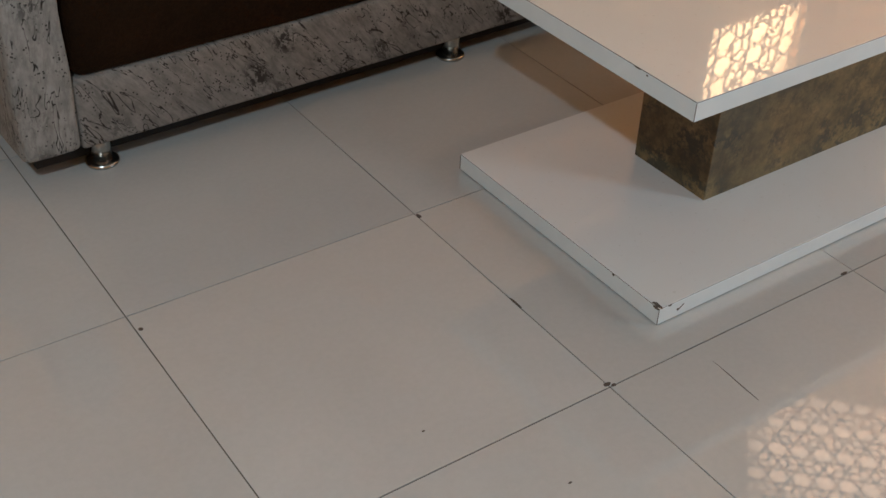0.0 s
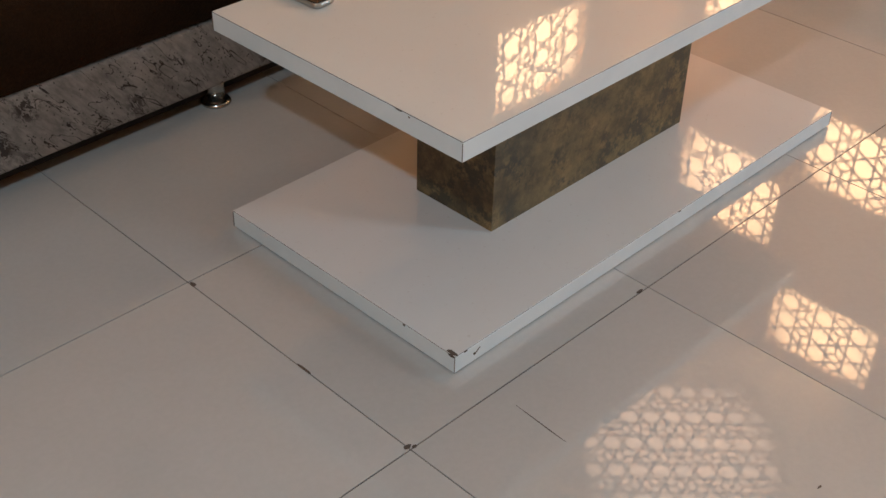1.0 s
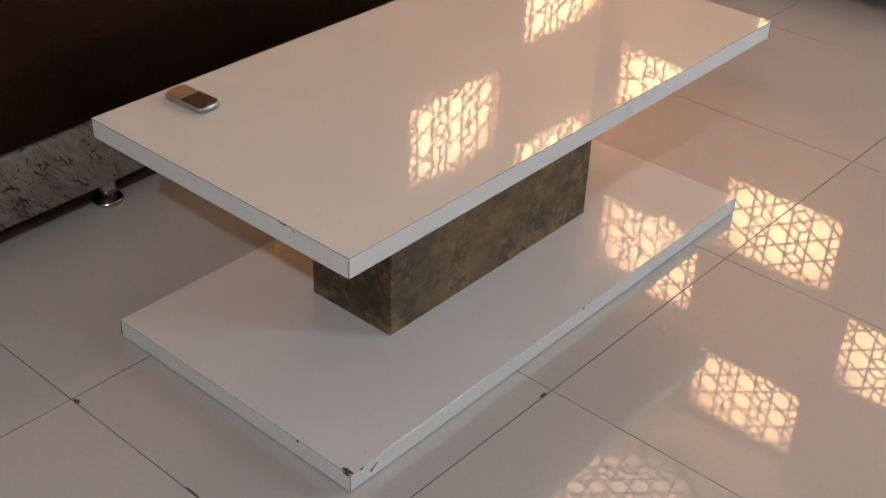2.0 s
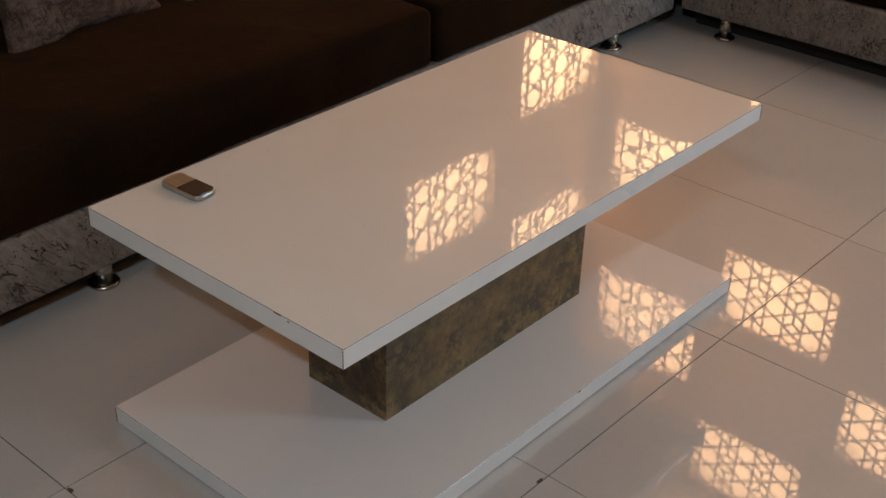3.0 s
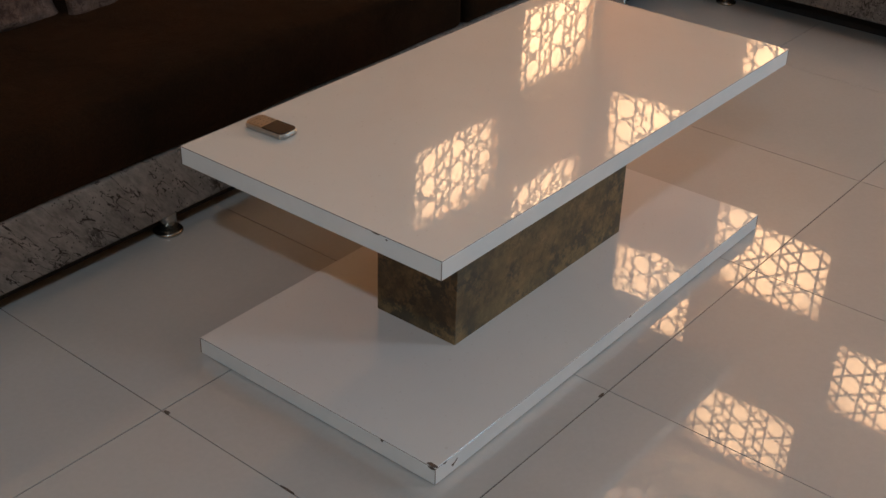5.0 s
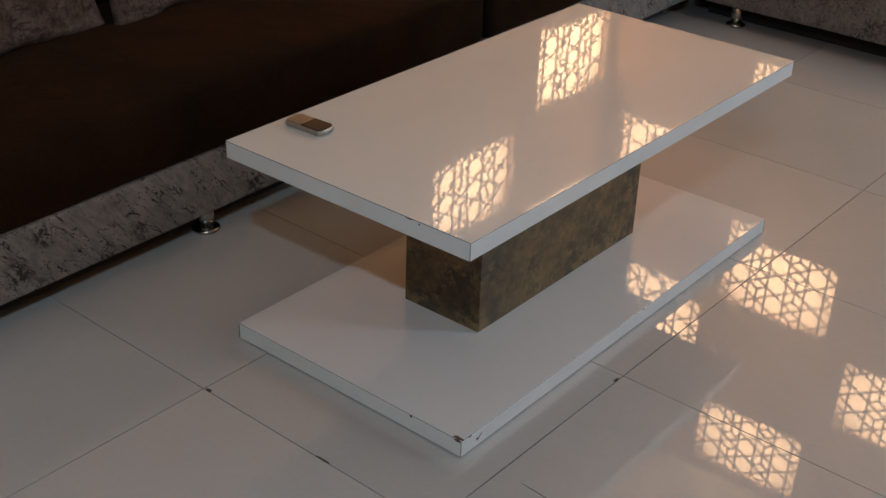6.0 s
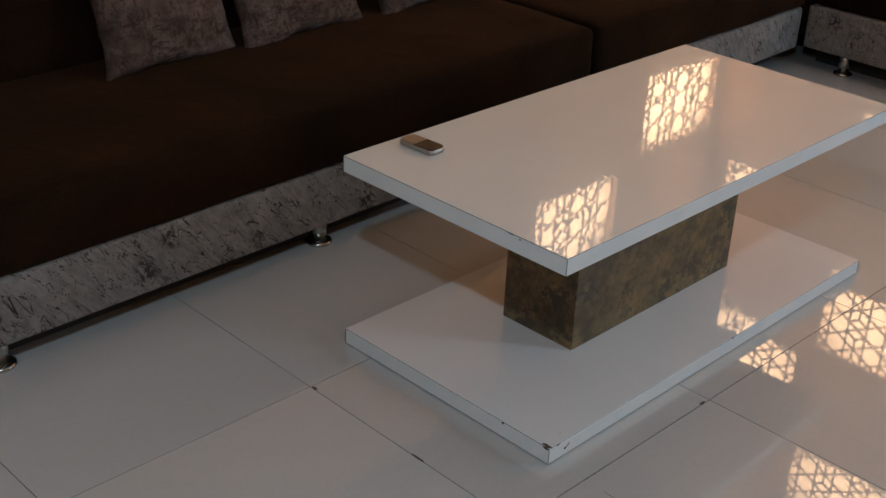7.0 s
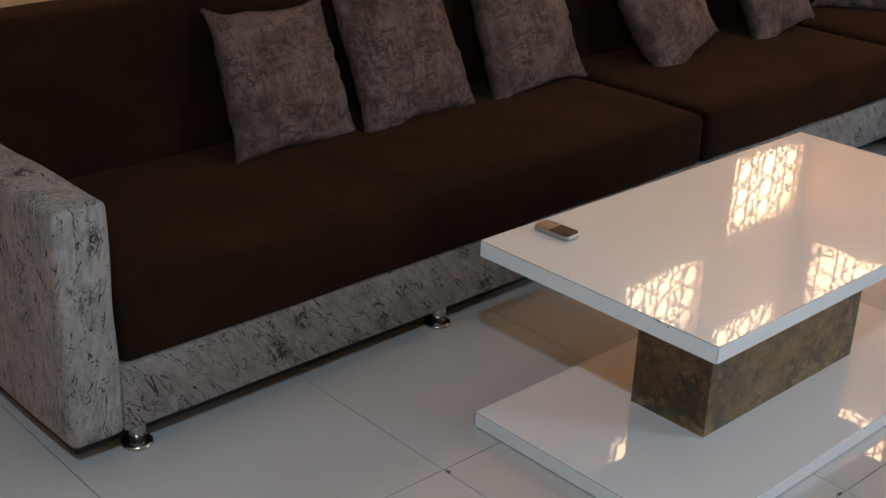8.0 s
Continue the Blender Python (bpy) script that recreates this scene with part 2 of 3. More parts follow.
def block(lo, hi, bevel=0.0, segments=2):
    bm = bmesh.new()
    box(bm, lo, hi)
    if bevel:
        bmesh.ops.bevel(bm, geom=list(bm.edges), offset=bevel, segments=segments, affect="EDGES", profile=0.5)
    return bm


def soft_block(lo, hi, r, step, puff=0.0, amp=0.0, scale=6.0, seed=0.0):
    """A box with soft rounded edges, a slightly crowned top and uneven faces."""
    axes = []
    for a, b in zip(lo, hi):
        n = max(1, round((b - a - 2 * r) / step))
        axes.append([a, a + 0.12 * r, a + 0.4 * r] + [a + r + (b - a - 2 * r) * i / n for i in range(n + 1)] + [b - 0.4 * r, b - 0.12 * r, b])
    bm, made = bmesh.new(), {}

    def at(i, j, k):
        if (i, j, k) not in made:
            p = Vector((axes[0][i], axes[1][j], axes[2][k]))
            core = Vector([min(max(p[c], lo[c] + r), hi[c] - r) for c in range(3)])
            out = p - core
            if out.length > 1e-9:
                q = core + out.normalized() * r
            else:
                q = p
            u, w = [2 * (q[c] - lo[c]) / (hi[c] - lo[c]) - 1 for c in (0, 1)]
            if k > len(axes[2]) / 2:
                q.z += puff * (1 - u ** 4) * (1 - w ** 4)
            if amp:
                q += out.normalized() * amp * noise.noise(q * scale + Vector((seed, seed, seed))) if out.length > 1e-9 else Vector()
            made[i, j, k] = bm.verts.new(q)
        return made[i, j, k]

    nx, ny, nz = [len(a) - 1 for a in axes]
    for i in range(nx):
        for j in range(ny):
            for k in (0, nz):
                bm.faces.new((at(i, j, k), at(i + 1, j, k), at(i + 1, j + 1, k), at(i, j + 1, k)))
    for i in range(nx):
        for k in range(nz):
            for j in (0, ny):
                bm.faces.new((at(i, j, k), at(i + 1, j, k), at(i + 1, j, k + 1), at(i, j, k + 1)))
    for j in range(ny):
        for k in range(nz):
            for i in (0, nx):
                bm.faces.new((at(i, j, k), at(i, j + 1, k), at(i, j + 1, k + 1), at(i, j, k + 1)))
    return bm


def lathe(profile, sides=28):
    bm = bmesh.new()
    rings = [[bm.verts.new((r * math.cos(2 * math.pi * s / sides), r * math.sin(2 * math.pi * s / sides), z)) for s in range(sides)] for r, z in profile]
    for a, b in zip(rings, rings[1:]):
        for s in range(sides):
            bm.faces.new((a[s], a[(s + 1) % sides], b[(s + 1) % sides], b[s]))
    bm.faces.new(rings[0])
    bm.faces.new(rings[-1])
    return bm


def flake(parent, name, where, axes, size, material, seed):
    """A shallow chip or scuff with a ragged outline, lying on a face that the two axes span."""
    rnd = random.Random(seed)
    bm = bmesh.new()
    a, b = Vector(axes[0]), Vector(axes[1])
    n = a.cross(b) * 0.0003
    pts = [Vector(where) + a * size[0] * math.cos(q) * rnd.uniform(0.6, 1.1) + b * size[1] * math.sin(q) * rnd.uniform(0.6, 1.1) for q in [2 * math.pi * i / 9 for i in range(9)]]
    top = [bm.verts.new(p + n) for p in pts]
    low = [bm.verts.new(p - n) for p in pts]
    bm.faces.new(top)
    bm.faces.new(low)
    for i in range(9):
        bm.faces.new((top[i], top[(i + 1) % 9], low[(i + 1) % 9], low[i]))
    return part(name, bm, material, parent)


# ---- room ----
WEST, EAST, NORTH, HIGH = -3.6, 3.80, 1.46, 2.80

floor = tagged(part("floor", block((WEST - 0.1, SOUTH - 0.1, -0.12), (EAST + 0.5, NORTH + 0.1, -0.0022)), GROUT), "polished cream vitrified tile floor with dark joints", "floor", kind="structure")
tagged(part("ceiling", block((WEST - 0.1, SOUTH - 0.1, HIGH), (EAST + 0.5, NORTH + 0.1, HIGH + 0.1)), CEIL), "plain white painted ceiling", "ceiling", kind="structure")
tagged(part("wall_west", block((WEST - 0.1, SOUTH - 0.1, -0.002), (WEST, NORTH + 0.1, HIGH)), PLASTER), "plain tan painted wall", "wall", kind="structure")
bm = bmesh.new()
for lo, hi in (((WEST, SOUTH - 0.15, -0.002), (WIN_X0, SOUTH, HIGH)), ((WIN_X1, SOUTH - 0.15, -0.002), (EAST, SOUTH, HIGH)),
               ((WIN_X0, SOUTH - 0.15, -0.002), (WIN_X1, SOUTH, WIN_Z0)), ((WIN_X0, SOUTH - 0.15, WIN_Z1), (WIN_X1, SOUTH, HIGH))):
    box(bm, lo, hi)
tagged(part("wall_south", bm, PLASTER), "tan painted wall with a wide window opening", "wall", kind="structure")
window = tagged(new("window_1"), "wide window with a white frame", "window", kind="structure")
window.location = (WIN_X0, SOUTH, WIN_Z0)
ww, wh = WIN_X1 - WIN_X0, WIN_Z1 - WIN_Z0
for lo, hi in (((0, -0.14, 0), (ww, -0.1, 0.05)), ((0, -0.14, wh - 0.05), (ww, -0.1, wh)), ((0, -0.14, 0.05), (0.05, -0.1, wh - 0.05)), ((ww - 0.05, -0.14, 0.05), (ww, -0.1, wh - 0.05)), ((ww / 2 - 0.02, -0.14, 0.05), (ww / 2 + 0.02, -0.1, wh - 0.05))):
    part("window_frame", block(lo, hi, 0.004, 1), ALU, window)

# The two walls that meet behind the sofas carry a chequer of backlit openings.
NORTH_Z, EAST_Z = (1.495, 1.935, 2.375), (1.58, 2.03, 2.57)
HW, HH = 0.300, 0.203
# Last two columns are added out of view, to warm the right-hand floor.
EAST_COLS = ((1.075, 1), (0.410, 0), (-0.29, 1), (-0.99, 0), (-1.69, 1), (-2.39, 0))
NORTH_COLS = ((3.475, 0), (2.75, 1))


def chequer_wall(along, across, cols, rows, lo, hi):
    """A wall 5 cm thick with the openings left out; along and across: the axes' numbers, their place."""
    bm = bmesh.new()
    axis, place = across

    def slab_at(a, b, z0, z1, d0=0.0, d1=0.05):
        p, q = [0, 0, z0], [0, 0, z1]
        p[along], q[along], p[axis], q[axis] = a, b, place + d0, place + d1
        box(bm, p, q)

    at = lo
    for c, odd in sorted(cols):
        slab_at(at, c - HW, -0.002, HIGH)
        z = -0.002
        for cz in rows[odd::2]:
            slab_at(c - HW, c + HW, z, cz - HH)
            z = cz + HH
        slab_at(c - HW, c + HW, z, HIGH)
        at = c + HW
    slab_at(at, hi, -0.002, HIGH)
    slab_at(lo, hi, -0.002, HIGH, 0.2, 0.3)
    return bm


tagged(part("wall_east", chequer_wall(1, (0, EAST), EAST_COLS, EAST_Z, SOUTH - 0.1, NORTH), PLASTER), "tan wall with a chequer of backlit openings", "wall", kind="structure")
tagged(part("wall_north", chequer_wall(0, (1, NORTH), NORTH_COLS, NORTH_Z, WEST - 0.1, EAST + 0.3), PLASTER), "tan wall with a chequer of backlit openings", "wall", kind="structure")


def clipped(p, q, w, h):
    """The stretch of a segment inside a rectangle of half sizes w and h."""
    t0, t1, d = 0.0, 1.0, (q[0] - p[0], q[1] - p[1])
    for c, lim in ((0, w), (1, h)):
        for s in (1, -1):
            den, num = s * d[c], lim - s * p[c]
            if abs(den) < 1e-12:
                if num < 0:
                    return None
            elif den > 0:
                t1 = min(t1, num / den)
            else:
                t0 = max(t0, num / den)
    if t1 - t0 < 1e-3:
        return None
    return (p[0] + t0 * d[0], p[1] + t0 * d[1]), (p[0] + t1 * d[0], p[1] + t1 * d[1])


def lattice_mesh(w, h, s, bar, depth):
    """Upright columns of hexagons that meet at their corners; in every second column a three-armed star splits each one."""
    bm = bmesh.new()
    segs = []
    r = s / 2
    for i in range(-9, 10):
        for j in range(-12, 13):
            cx, cy = s * 0.8660254 * i, s * (j + 0.5 * i)
            pts = [(cx + r * math.cos(math.pi / 3 * k + math.pi / 6), cy + r * math.sin(math.pi / 3 * k + math.pi / 6)) for k in range(6)]
            segs += [(pts[k], pts[(k + 1) % 6]) for k in range(6)]
            if i % 2:
                segs += [((cx, cy), pts[k]) for k in ((0, 2, 4) if j % 2 else (1, 3, 5))]
    for p, q in segs:
        c = clipped(p, q, w, h)
        if not c:
            continue
        (y0, z0), (y1, z1) = c
        d = math.hypot(y1 - y0, z1 - z0)
        ny, nz = -(z1 - z0) / d * bar / 2, (y1 - y0) / d * bar / 2
        ring = [[bm.verts.new((x, y + e * ny, z + e * nz)) for y, z, e in ((y0, z0, 1), (y1, z1, 1), (y1, z1, -1), (y0, z0, -1))] for x in (0, depth)]
        bm.faces.new(ring[0])
        bm.faces.new(ring[1])
        for k in range(4):
            bm.faces.new((ring[0][k], ring[0][(k + 1) % 4], ring[1][(k + 1) % 4], ring[1][k]))
    return bm


first = None
for cols, rows, spot in ((EAST_COLS, EAST_Z, lambda c, z: pose(EAST + 0.012, c, z)), (NORTH_COLS, NORTH_Z, lambda c, z: pose(c, NORTH + 0.012, z, 0, 0, 90))):
    for c, odd in cols:
        for cz in rows[odd::2]:
            if first is None:
                first = thing("lattice_panel", (EAST + 0.012, c, cz), "cream geometric cut-out lattice panel, warmly lit from behind", "wall panel", "lattice panels in the wall")
                part("lattice", lattice_mesh(HW - 0.012, HH - 0.012, 0.112, 0.0098, 0.007), LATTICE, first)
                for lo, hi in (((-0.002, -HW, -HH), (0.012, HW, -HH + 0.012)), ((-0.002, -HW, HH - 0.012), (0.012, HW, HH)),
                               ((-0.002, -HW, -HH + 0.012), (0.012, -HW + 0.012, HH - 0.012)), ((-0.002, HW - 0.012, -HH + 0.012), (0.012, HW, HH - 0.012))):
                    part("frame", block(lo, hi), LATTICE, first)
                part("backlight", block((0.045, -HW - 0.01, -HH - 0.01), (0.05, HW + 0.01, HH + 0.01)), GLOWING, first, "glowing warm diffuser sheet")
            else:
                copy_thing(first, spot(c, cz))


BW, BH = 0.44, 0.45
corner = thing("ceiling_lattice_panel", (2.86, 0.555, HIGH), "cream cut-out lattice panel under the ceiling, dimly lit from behind", "ceiling panel")
corner.matrix_world = pose(2.86, 0.555, HIGH - 0.028, 0, 90, -45)
part("lattice", lattice_mesh(BW, BH, 0.104, 0.0112, 0.008), LATTICE, corner)
for lo, hi in (((-0.022, -BW - 0.02, -BH - 0.02), (0.010, BW + 0.02, -BH)), ((-0.022, -BW - 0.02, BH), (0.010, BW + 0.02, BH + 0.02)), ((-0.022, -BW - 0.02, -BH), (0.010, -BW, BH)), ((-0.022, BW, -BH), (0.010, BW + 0.02, BH))):
    part("frame", block(lo, hi), LATTICE, corner)
part("backlight", block((-0.022, -BW, -BH), (-0.018, BW, BH)), GLOW_DIM, corner, "dim warm diffuser sheet")
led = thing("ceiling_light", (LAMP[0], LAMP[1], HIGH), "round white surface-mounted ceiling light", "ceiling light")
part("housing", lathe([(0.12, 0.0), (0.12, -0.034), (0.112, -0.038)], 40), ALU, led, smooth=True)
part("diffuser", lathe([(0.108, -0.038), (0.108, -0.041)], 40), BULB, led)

# ---- coffee table ----
CX, CY = 0.787, -0.198
X0, X1, Y0, Y1, ZT = CX - 0.608, CX + 0.608, CY - 0.304, CY + 0.304, 0.4455
BX0, BX1, BY0, BY1, ZB = CX - 0.616, CX + 0.585, CY - 0.3105, CY + 0.2855, 0.0393
table = thing("coffee_table", (CX, CY, 0), "white laminate coffee table with a bronze column on a wide base", "coffee table", turn=0.45)


def slab(name, x0, x1, y0, y1, z0, z1, sheet, label):
    """A board with a pale edge band, a dark glue line and a glossy sheet on top."""
    x0, x1, y0, y1 = x0 - CX, x1 - CX, y0 - CY, y1 - CY
    b = part(name, block((x0, y0, z0), (x1, y1, z1 - 0.0024), 0.0006, 1), BAND, table, label)
    part("glue_line", block((x0 + 0.0004, y0 + 0.0004, z1 - 0.0024), (x1 - 0.0004, y1 - 0.0004, z1 - 0.0012)), SEAM, b)
    part("sheet", block((x0, y0, z1 - 0.0012), (x1, y1, z1), 0.0004, 1), sheet, b, "glossy white laminate sheet")
    for ex in (x0, x1):
        for ey in (y0, y1):
            s = 0.0011
            part("corner_joint", block((ex - (s if ex < 0 else -s * 0.2), ey - s * 0.3, z0 + 0.001), (ex + (s * 0.2 if ex < 0 else s), ey + s * 0.3, z1 - 0.003)), SEAM, b)
    return b


top = slab("tabletop", X0, X1, Y0, Y1, ZT - 0.0365, ZT, TOP_WHITE, "thick white tabletop with a chipped edge")
base = slab("base_plate", BX0, BX1, BY0, BY1, 0.0028, ZB, BASE_WHITE, "thick white base with a chipped corner")
# shaded gap between base and floor, put in as a thin black block
part("gap_shade", block((BX0 + 0.007 - CX, BY0 + 0.007 - CY, 0.0), (BX1 - 0.007 - CX, BY1 - 0.007 - CY, 0.0028)), BLACK, table, "thin black block for the shaded gap under the base")
part("underside", block((X0 + 0.004 - CX, Y0 + 0.004 - CY, ZT - 0.038), (X1 - 0.004 - CX, Y1 - 0.004 - CY, ZT - 0.0365)), UNDER, top, "unseen brown underside, tinted orange to warm the shadow below")
part("column", block((-0.309, -0.107, ZB), (0.295, 0.095, ZT - 0.038), 0.0012, 2), BRONZE, table, "mottled bronze-brown laminate column")
ax, ay, az = (1, 0, 0), (0, 1, 0), (0, 0, 1)
flake(base, "chip", (BX0 + 0.004 - CX, BY0 + 0.010 - CY, ZB + 0.0001), (ax, ay), (0.006, 0.013), CHIP, 1)
flake(base, "chip", (BX0 - CX, BY0 + 0.008 - CY, ZB - 0.003), (ay, az), (0.009, 0.003), CHIP, 2)
flake(base, "scuff", (BX0 + 0.055 - CX, BY0 - CY, ZB - 0.018), ((0.8, 0, 0.6), (-0.6, 0, 0.8)), (0.011, 0.002), CHIP, 3)
flake(base, "scuff", (BX0 + 0.048 - CX, BY0 - CY, ZB - 0.021), (ax, az), (0.004, 0.003), CHIP, 4)
flake(base, "chip", (BX0 + 0.026 - CX, BY0 - CY, ZB - 0.003), (ax, az), (0.005, 0.0025), CHIP, 5)
flake(base, "chip", (BX0 - CX, -0.387 - CY, ZB - 0.004), (ay, az), (0.004, 0.003), CHIP, 6)
flake(base, "chip", (0.80 - CX, BY0 - CY, ZB - 0.003), (ax, az), (0.006, 0.002), CHIP, 7)
flake(top, "chip", (X0 - CX, -0.365 - CY, ZT - 0.0025), (ay, az), (0.011, 0.0018), CHIP, 9)
flake(top, "chip", (X0 - CX, -0.388 - CY, ZT - 0.006), (ay, az), (0.003, 0.002), CHIP, 8)

# ---- mobile phone on the table ----
phone = thing("mobile_phone", (0.332, 0.029, ZT), "old silver keypad mobile phone with a dark screen", "phone", turn=3)
PL, PW, PH = 0.049, 0.0232, 0.013


def pill(l, w, z0, z1, r, edge, y0=None, y1=None):
    """A rounded bar along y, cut off at y0 and y1."""
    bm = bmesh.new()
    loop = []
    for cx, cy, a0 in ((w - r, l - r * 0.7, 0), (-w + r, l - r * 0.7, 90), (-w + r, -l + r * 0.7, 180), (w - r, -l + r * 0.7, 270)):
        for i in range(8):
            a = radians(a0 + 90 * i / 7)
            loop.append((cx + r * math.cos(a), cy + r * 0.7 * math.sin(a)))
    rings = []
    for z, inset in ((z0, edge), (z0 + edge * 0.8, 0.0), (z1 - edge * 0.8, 0.0), (z1 - edge * 0.2, edge * 0.35), (z1, edge)):
        ring = []
        for x, y in loop:
            y = y * (1 - inset / l)
            if y0 is not None:
                y = min(max(y, y0), y1)
            ring.append(bm.verts.new((x * (1 - inset / w), y, z)))
        rings.append(ring)
    n = len(loop)
    for a, b in zip(rings, rings[1:]):
        for s in range(n):
            bm.faces.new((a[s], a[(s + 1) % n], b[(s + 1) % n], b[s]))
    bm.faces.new(rings[0])
    bm.faces.new(rings[-1])
    return bm


part("body", pill(PL, PW, 0.0003, PH - 0.0012, 0.014, 0.0032), SILVER, phone, smooth=True)
pad = part("keypad", pill(PL - 0.002, PW - 0.0015, PH - 0.003, PH + 0.0006, 0.013, 0.0012, 0.004, PL), GOLD, phone, "champagne keypad plate")
part("screen", pill(PL - 0.002, PW - 0.0015, PH - 0.003, PH + 0.0006, 0.013, 0.0012, -PL, 0.0035), SCREEN, phone, "dark glossy screen")
for r in range(4):
    for c in range(3):
        x, y = (c - 1) * 0.0138, 0.0105 + r * 0.0085
        k = part("key", block((x - 0.006, y - 0.0032, PH + 0.0004), (x + 0.006, y + 0.0032, PH + 0.0011), 0.0003, 1), GOLD, pad)
        part("key_mark", block((x - 0.0022, y - 0.0007, PH + 0.0010), (x + 0.0022, y + 0.0007, PH + 0.00125)), GLYPH, k)

# ---- sectional sofa ----
FRONT, BACK, SEAT, ARMX = 0.456, 1.10, 0.387, -0.486
foot_mesh = flange_mesh = None


def foot(parent, x, y):
    global foot_mesh, flange_mesh
    if foot_mesh is None:
        a = part("foot", lathe([(0.021, 0.008), (0.021, 0.073), (0.019, 0.0745)]), CHROME, parent, "short round steel foot", True)
        b = part("flange", lathe([(0.033, 0.0), (0.035, 0.003), (0.0345, 0.007), (0.030, 0.010), (0.022, 0.0115)]), CHROME, a, smooth=True)
        foot_mesh, flange_mesh = a.data, b.data
    else:
        a = tagged(new("foot", foot_mesh), "short round steel foot")
        a.parent = parent
        b = new("flange", flange_mesh)
        b.parent = a
    a.location = (x, y, 0)


sofa = thing("sectional_sofa", (0, -0.007, 0), "long brown suede sofa with printed grey cloth frame on steel feet", "sofa", "sectional sofa units", turn=1.25)
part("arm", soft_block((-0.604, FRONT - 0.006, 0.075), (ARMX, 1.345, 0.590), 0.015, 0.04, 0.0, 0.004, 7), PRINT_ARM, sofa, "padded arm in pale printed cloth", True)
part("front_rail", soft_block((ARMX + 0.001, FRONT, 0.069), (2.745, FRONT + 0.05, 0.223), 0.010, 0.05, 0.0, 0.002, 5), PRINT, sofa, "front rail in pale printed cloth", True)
part("base_frame", block((ARMX + 0.002, FRONT + 0.03, 0.067), (2.745, 1.34, 0.220)), BLACK, sofa)
# black block added under the sofa, standing in for the shade there
part("shade_filler", block((-0.56, 0.531, 0.012), (2.70, 1.33, 0.066)), BLACK, sofa)
part("seat", soft_block((ARMX + 0.004, FRONT - 0.004, 0.222), (1.492, BACK + 0.04, SEAT), 0.028, 0.05, 0.010, 0.006, 4, 1), SUEDE, sofa, "brown suede seat pad", True)
part("seat", soft_block((1.498, FRONT - 0.004, 0.222), (2.76, BACK + 0.04, SEAT), 0.028, 0.05, 0.012, 0.006, 4, 7), SUEDE, sofa, "brown suede seat pad", True)


def leaning(bm, hinge, degrees):
    m = Matrix.Translation(hinge) @ Matrix.Rotation(radians(degrees), 4, "X") @ Matrix.Translation(-Vector(hinge))
    bmesh.ops.transform(bm, matrix=m, verts=bm.verts)
    return bm


for a, b, seed in ((ARMX + 0.004, 1.492, 2), (1.498, 3.76, 5)):
    part("backrest", leaning(soft_block((a, BACK - 0.02, 0.36), (b, BACK + 0.19, 0.79), 0.035, 0.06, 0.0, 0.006, 4, seed), (0, BACK, 0.36), -5), SUEDE, sofa, "tall brown suede backrest", True)
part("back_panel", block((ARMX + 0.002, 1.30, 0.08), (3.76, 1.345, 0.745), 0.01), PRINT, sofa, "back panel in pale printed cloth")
for x in (-0.432, 0.451, 1.419, 2.451):
    foot(sofa, x, 0.507)

side = thing("sectional_sofa", (0.108, 0.050, 0), "brown suede side sofa with printed grey cloth frame on steel feet", "sofa", "sectional sofa units")
SX = 2.645
part("front_rail", soft_block((SX, -2.3, 0.072), (SX + 0.05, FRONT - 0.008, 0.232), 0.010, 0.05, 0.0, 0.002, 5, 3), PRINT, side, "front rail in pale printed cloth", True)
part("base_frame", block((SX + 0.03, -2.3, 0.066), (3.62, FRONT - 0.01, 0.228)), BLACK, side)
# the same added block darkens the floor below the side sofa
part("shade_filler", block((SX + 0.10, -2.2, 0.0), (3.54, FRONT - 0.02, 0.066)), BLACK, side)
part("seat", soft_block((SX + 0.014, -2.3, 0.231), (3.44, FRONT - 0.012, SEAT), 0.028, 0.06, 0.010, 0.005, 4, 11), SUEDE, side, "brown suede seat pad", True)
part("corner_seat", soft_block((2.662, FRONT - 0.006, 0.100), (3.44, BACK + 0.04, SEAT), 0.028, 0.06, 0.010, 0.005, 4, 13), SUEDE, side, "brown suede corner pad", True)
part("backrest", soft_block((3.40, -2.3, 0.36), (3.64, BACK - 0.03, 0.83), 0.035, 0.08, 0.0, 0.006, 4, 17), SUEDE, side, "tall brown suede backrest", True)
for y in (0.285, -0.55, -1.4, -2.2):
    foot(side, SX + 0.035, y)


# ---- scatter cushions ----
def cushion(where, half, thick, lean, turn, roll, seed):
    """A square pillow with pinched corners, slack seams and creases. It stands on its lower edge."""
    ob = tagged(part("scatter_cushion", pillow(half, thick, seed), VELVET, None, "", True), "square grey-brown crushed velvet cushion leaning on the sofa back", "cushion", "scatter cushions on the sofa")
    ob.matrix_world = Matrix.Translation(where) @ Matrix.Rotation(radians(turn), 4, "Z") @ Matrix.Rotation(radians(lean), 4, "X") @ Matrix.Rotation(radians(roll), 4, "Y") @ Matrix.Translation((0, 0, half * 0.945))
    return ob


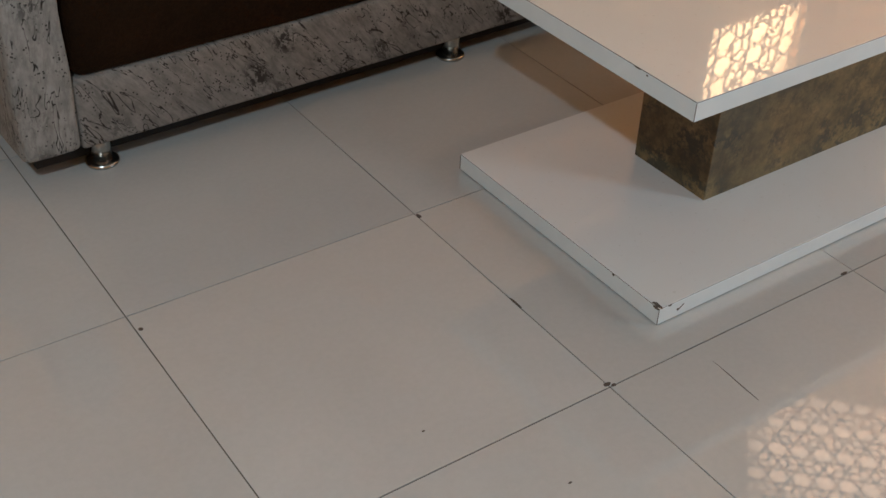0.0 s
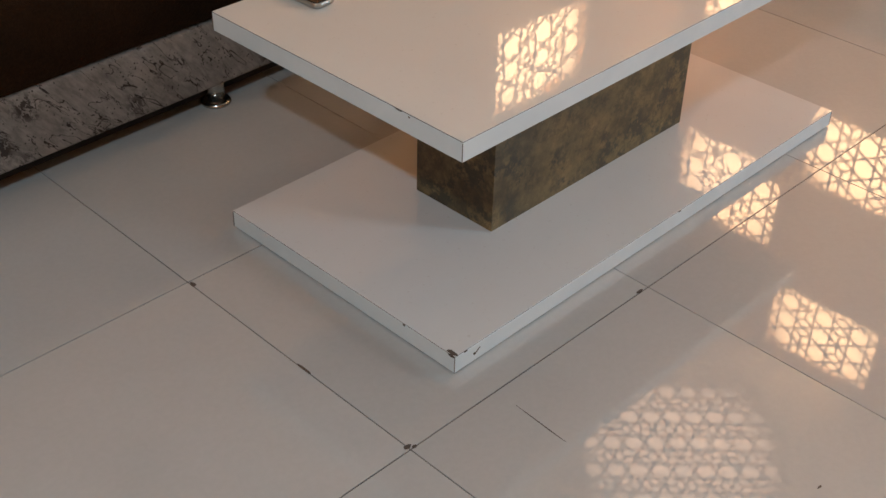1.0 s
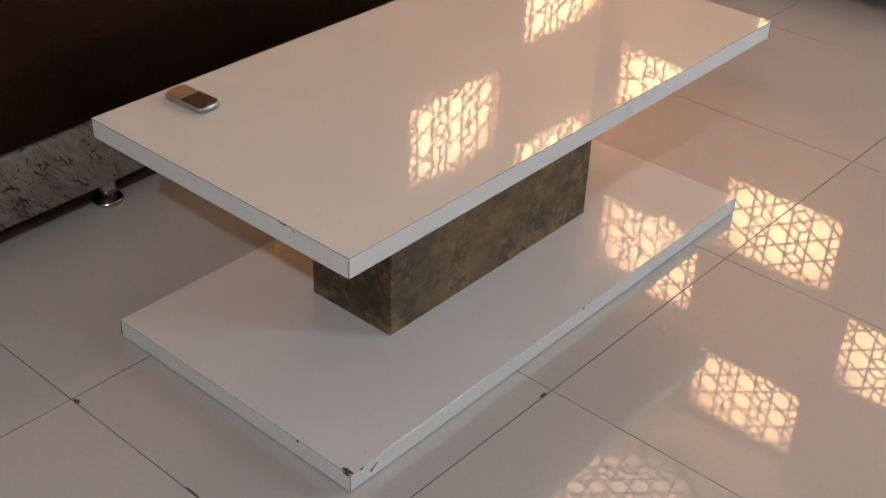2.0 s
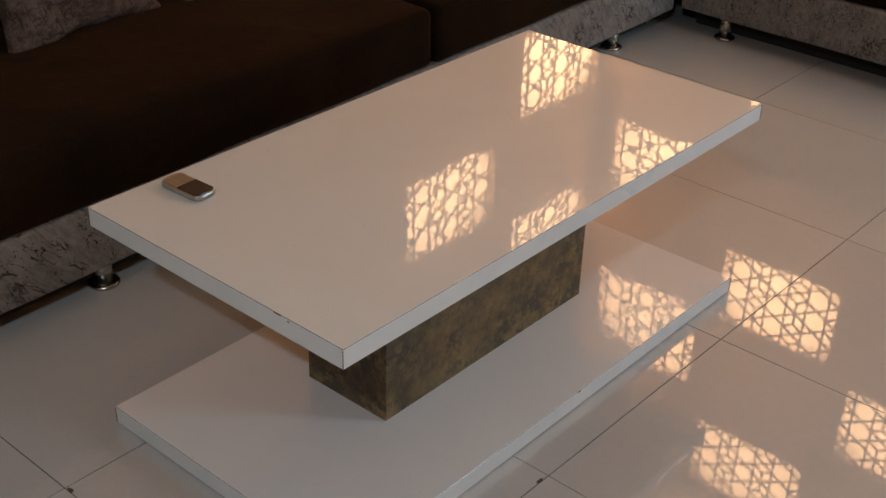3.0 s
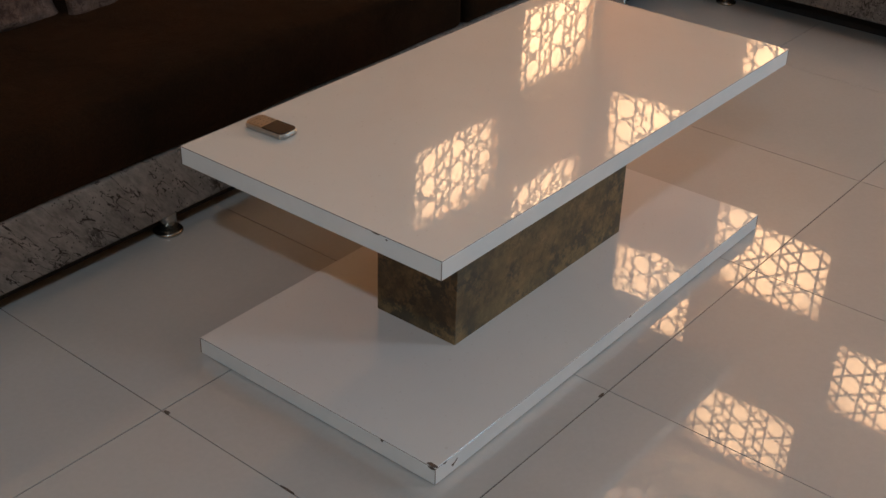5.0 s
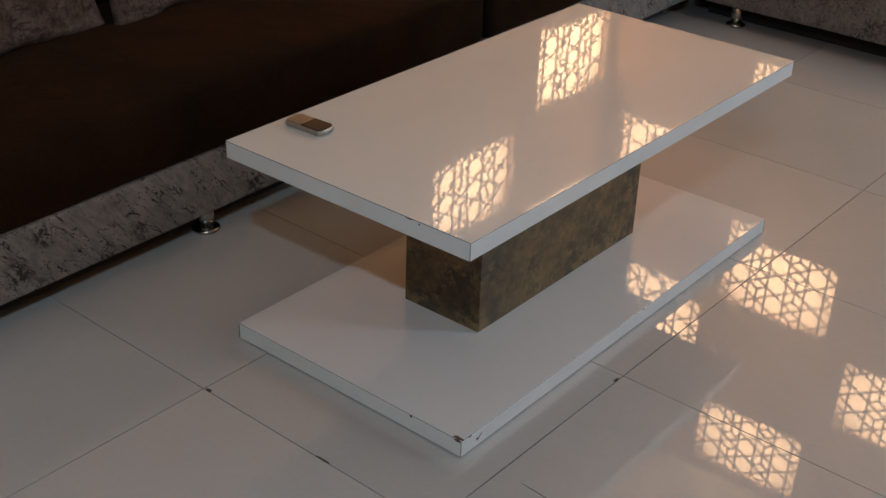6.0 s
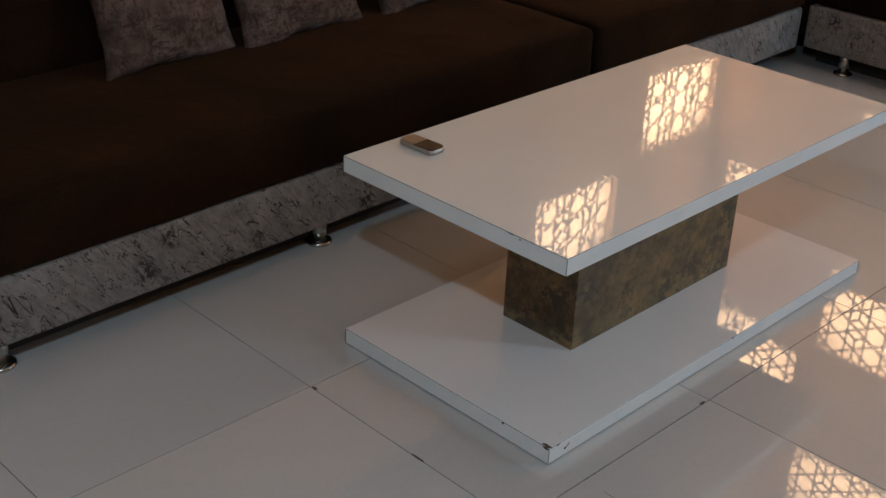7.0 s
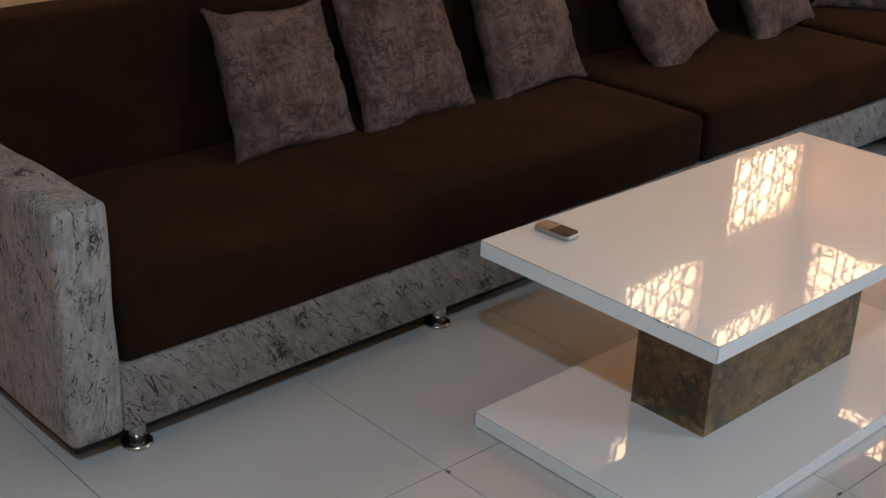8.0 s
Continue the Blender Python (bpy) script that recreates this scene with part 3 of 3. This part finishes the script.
def pillow(half, thick, seed):
    bm, n = bmesh.new(), 34
    grid = {}
    off = Vector((seed * 3.1, seed * 1.7, seed * 0.9))
    for face in (-1, 1):
        for i in range(n + 1):
            for j in range(n + 1):
                u, v = 2 * i / n - 1, 2 * j / n - 1
                u, v = math.sin(u * math.pi / 2) * 0.45 + u * 0.55, math.sin(v * math.pi / 2) * 0.45 + v * 0.55
                rim = i in (0, n) or j in (0, n)
                if rim and face == 1:
                    grid[face, i, j] = grid[-1, i, j]
                    continue
                e = max(0.0, (1 - u * u) * (1 - v * v))
                pinch = (1 + 0.095 * abs(u * v) ** 8) * (1 - 0.055 * ((1 - u * u) * v * v + (1 - v * v) * u * u))
                x, z = half * u * pinch * (1 - 0.045 * v), half * v * pinch * 0.97
                y = face * thick * e ** 0.42
                p = Vector((x, 0, z))
                edge = max(abs(u), abs(v))
                # creases run in from the seams
                y += face * 0.006 * noise.noise(p * 11 + off) * min(1, e * 4)
                y += face * 0.018 * edge ** 3 * noise.noise(Vector((x * 34, 0, z * 34)) + off * 2) * min(1, e * 7)
                y += face * 0.007 * max(0.0, edge - 0.55) * 2 * abs(noise.noise(Vector((x * 52 if abs(v) > abs(u) else x * 9, 0, z * 52 if abs(u) >= abs(v) else z * 9)) + off * 3)) * min(1, e * 9)
                x += 0.005 * noise.noise(Vector((0, z * 14, 1)) + off) * edge ** 2
                z += 0.009 * noise.noise(Vector((x * 14, 0, 2)) + off) * edge ** 2
                grid[face, i, j] = bm.verts.new((x, y + 0.006 * noise.noise(p * 6 + off), z))
    for face in (-1, 1):
        for i in range(n):
            for j in range(n):
                bm.faces.new((grid[face, i, j], grid[face, i + 1, j], grid[face, i + 1, j + 1], grid[face, i, j + 1]))
    return bm


for x, y, half, lean, turn, roll, seed in ((0.316, 0.938, 0.197, -24, 6, 3, 1), (0.745, 0.931, 0.209, -23, 4, -2, 2), (1.262, 0.957, 0.214, -23, 5, -2, 3),
                                           (1.951, 0.905, 0.202, -27, 4, -20, 4), (2.571, 0.935, 0.206, -23, 2, -10, 5)):
    cushion((x, y, SEAT + 0.004), half, 0.062, lean, turn, roll, seed)
cushion((3.17, 0.95, SEAT + 0.006), 0.20, 0.062, -34, -50, 4, 6)

# ---- floor tiles ----
G = 0.6
bm = bmesh.new()
# joints along x are a little wider than those along y
gx, gy, e = 0.0011, 0.0014, 0.0002
low, mid, up = [[bm.verts.new((x, y, z)) for x, y in ((gx + c, gy + c), (G - gx - c, gy + c), (G - gx - c, G - gy - c), (gx + c, G - gy - c))] for z, c in ((-0.0022, 0), (-0.00012, 0), (0.0, e))]
bm.faces.new(up)
for a, b in ((low, mid), (mid, up)):
    for i in range(4):
        bm.faces.new((a[i], a[(i + 1) % 4], b[(i + 1) % 4], b[i]))
tile = part("tile", bm, TILE, floor)
tile_data = tile.data
bpy.data.objects.remove(tile)
XJ = [-3.61, -3.01, -2.405, -1.80, -1.20, -0.600, 0.0, 0.6035, 1.199, 1.788, 2.39, 2.99, 3.59, 4.19]
YJ = [-3.59, -2.99, -2.39, -1.79, -1.19, -0.589, 0.0, 0.600, 1.200, 1.80]
for xa, xb in zip(XJ, XJ[1:]):
    for ya, yb in zip(YJ, YJ[1:]):
        ob = new("tile", tile_data)
        ob.parent = floor
        ob.location = (xa, ya, 0)
        ob.scale = ((xb - xa) / G, (yb - ya) / G, 1)
flake(floor, "scratch", (0.190, -0.70, 0.0002), ((-0.05, -1, 0), (1, -0.05, 0)), (0.075, 0.0009), CHIP, 31)
for k, (x, y, sx, sy) in enumerate(((0.0, -0.582, 0.008, 0.005), (0.009, -0.589, 0.006, 0.004), (0.582, -0.586, 0.009, 0.004), (-0.592, -0.045, 0.005, 0.006), (0.003, -0.012, 0.005, 0.009), (0.001, -0.33, 0.003, 0.02), (-0.191, -0.719, 0.004, 0.002), (-0.318, -0.509, 0.003, 0.002), (0.394, -1.075, 0.007, 0.002))):
    flake(floor, "joint_chip", (x, y, 0.0002), (ax, ay), (sx, sy), CHIP, 20 + k)
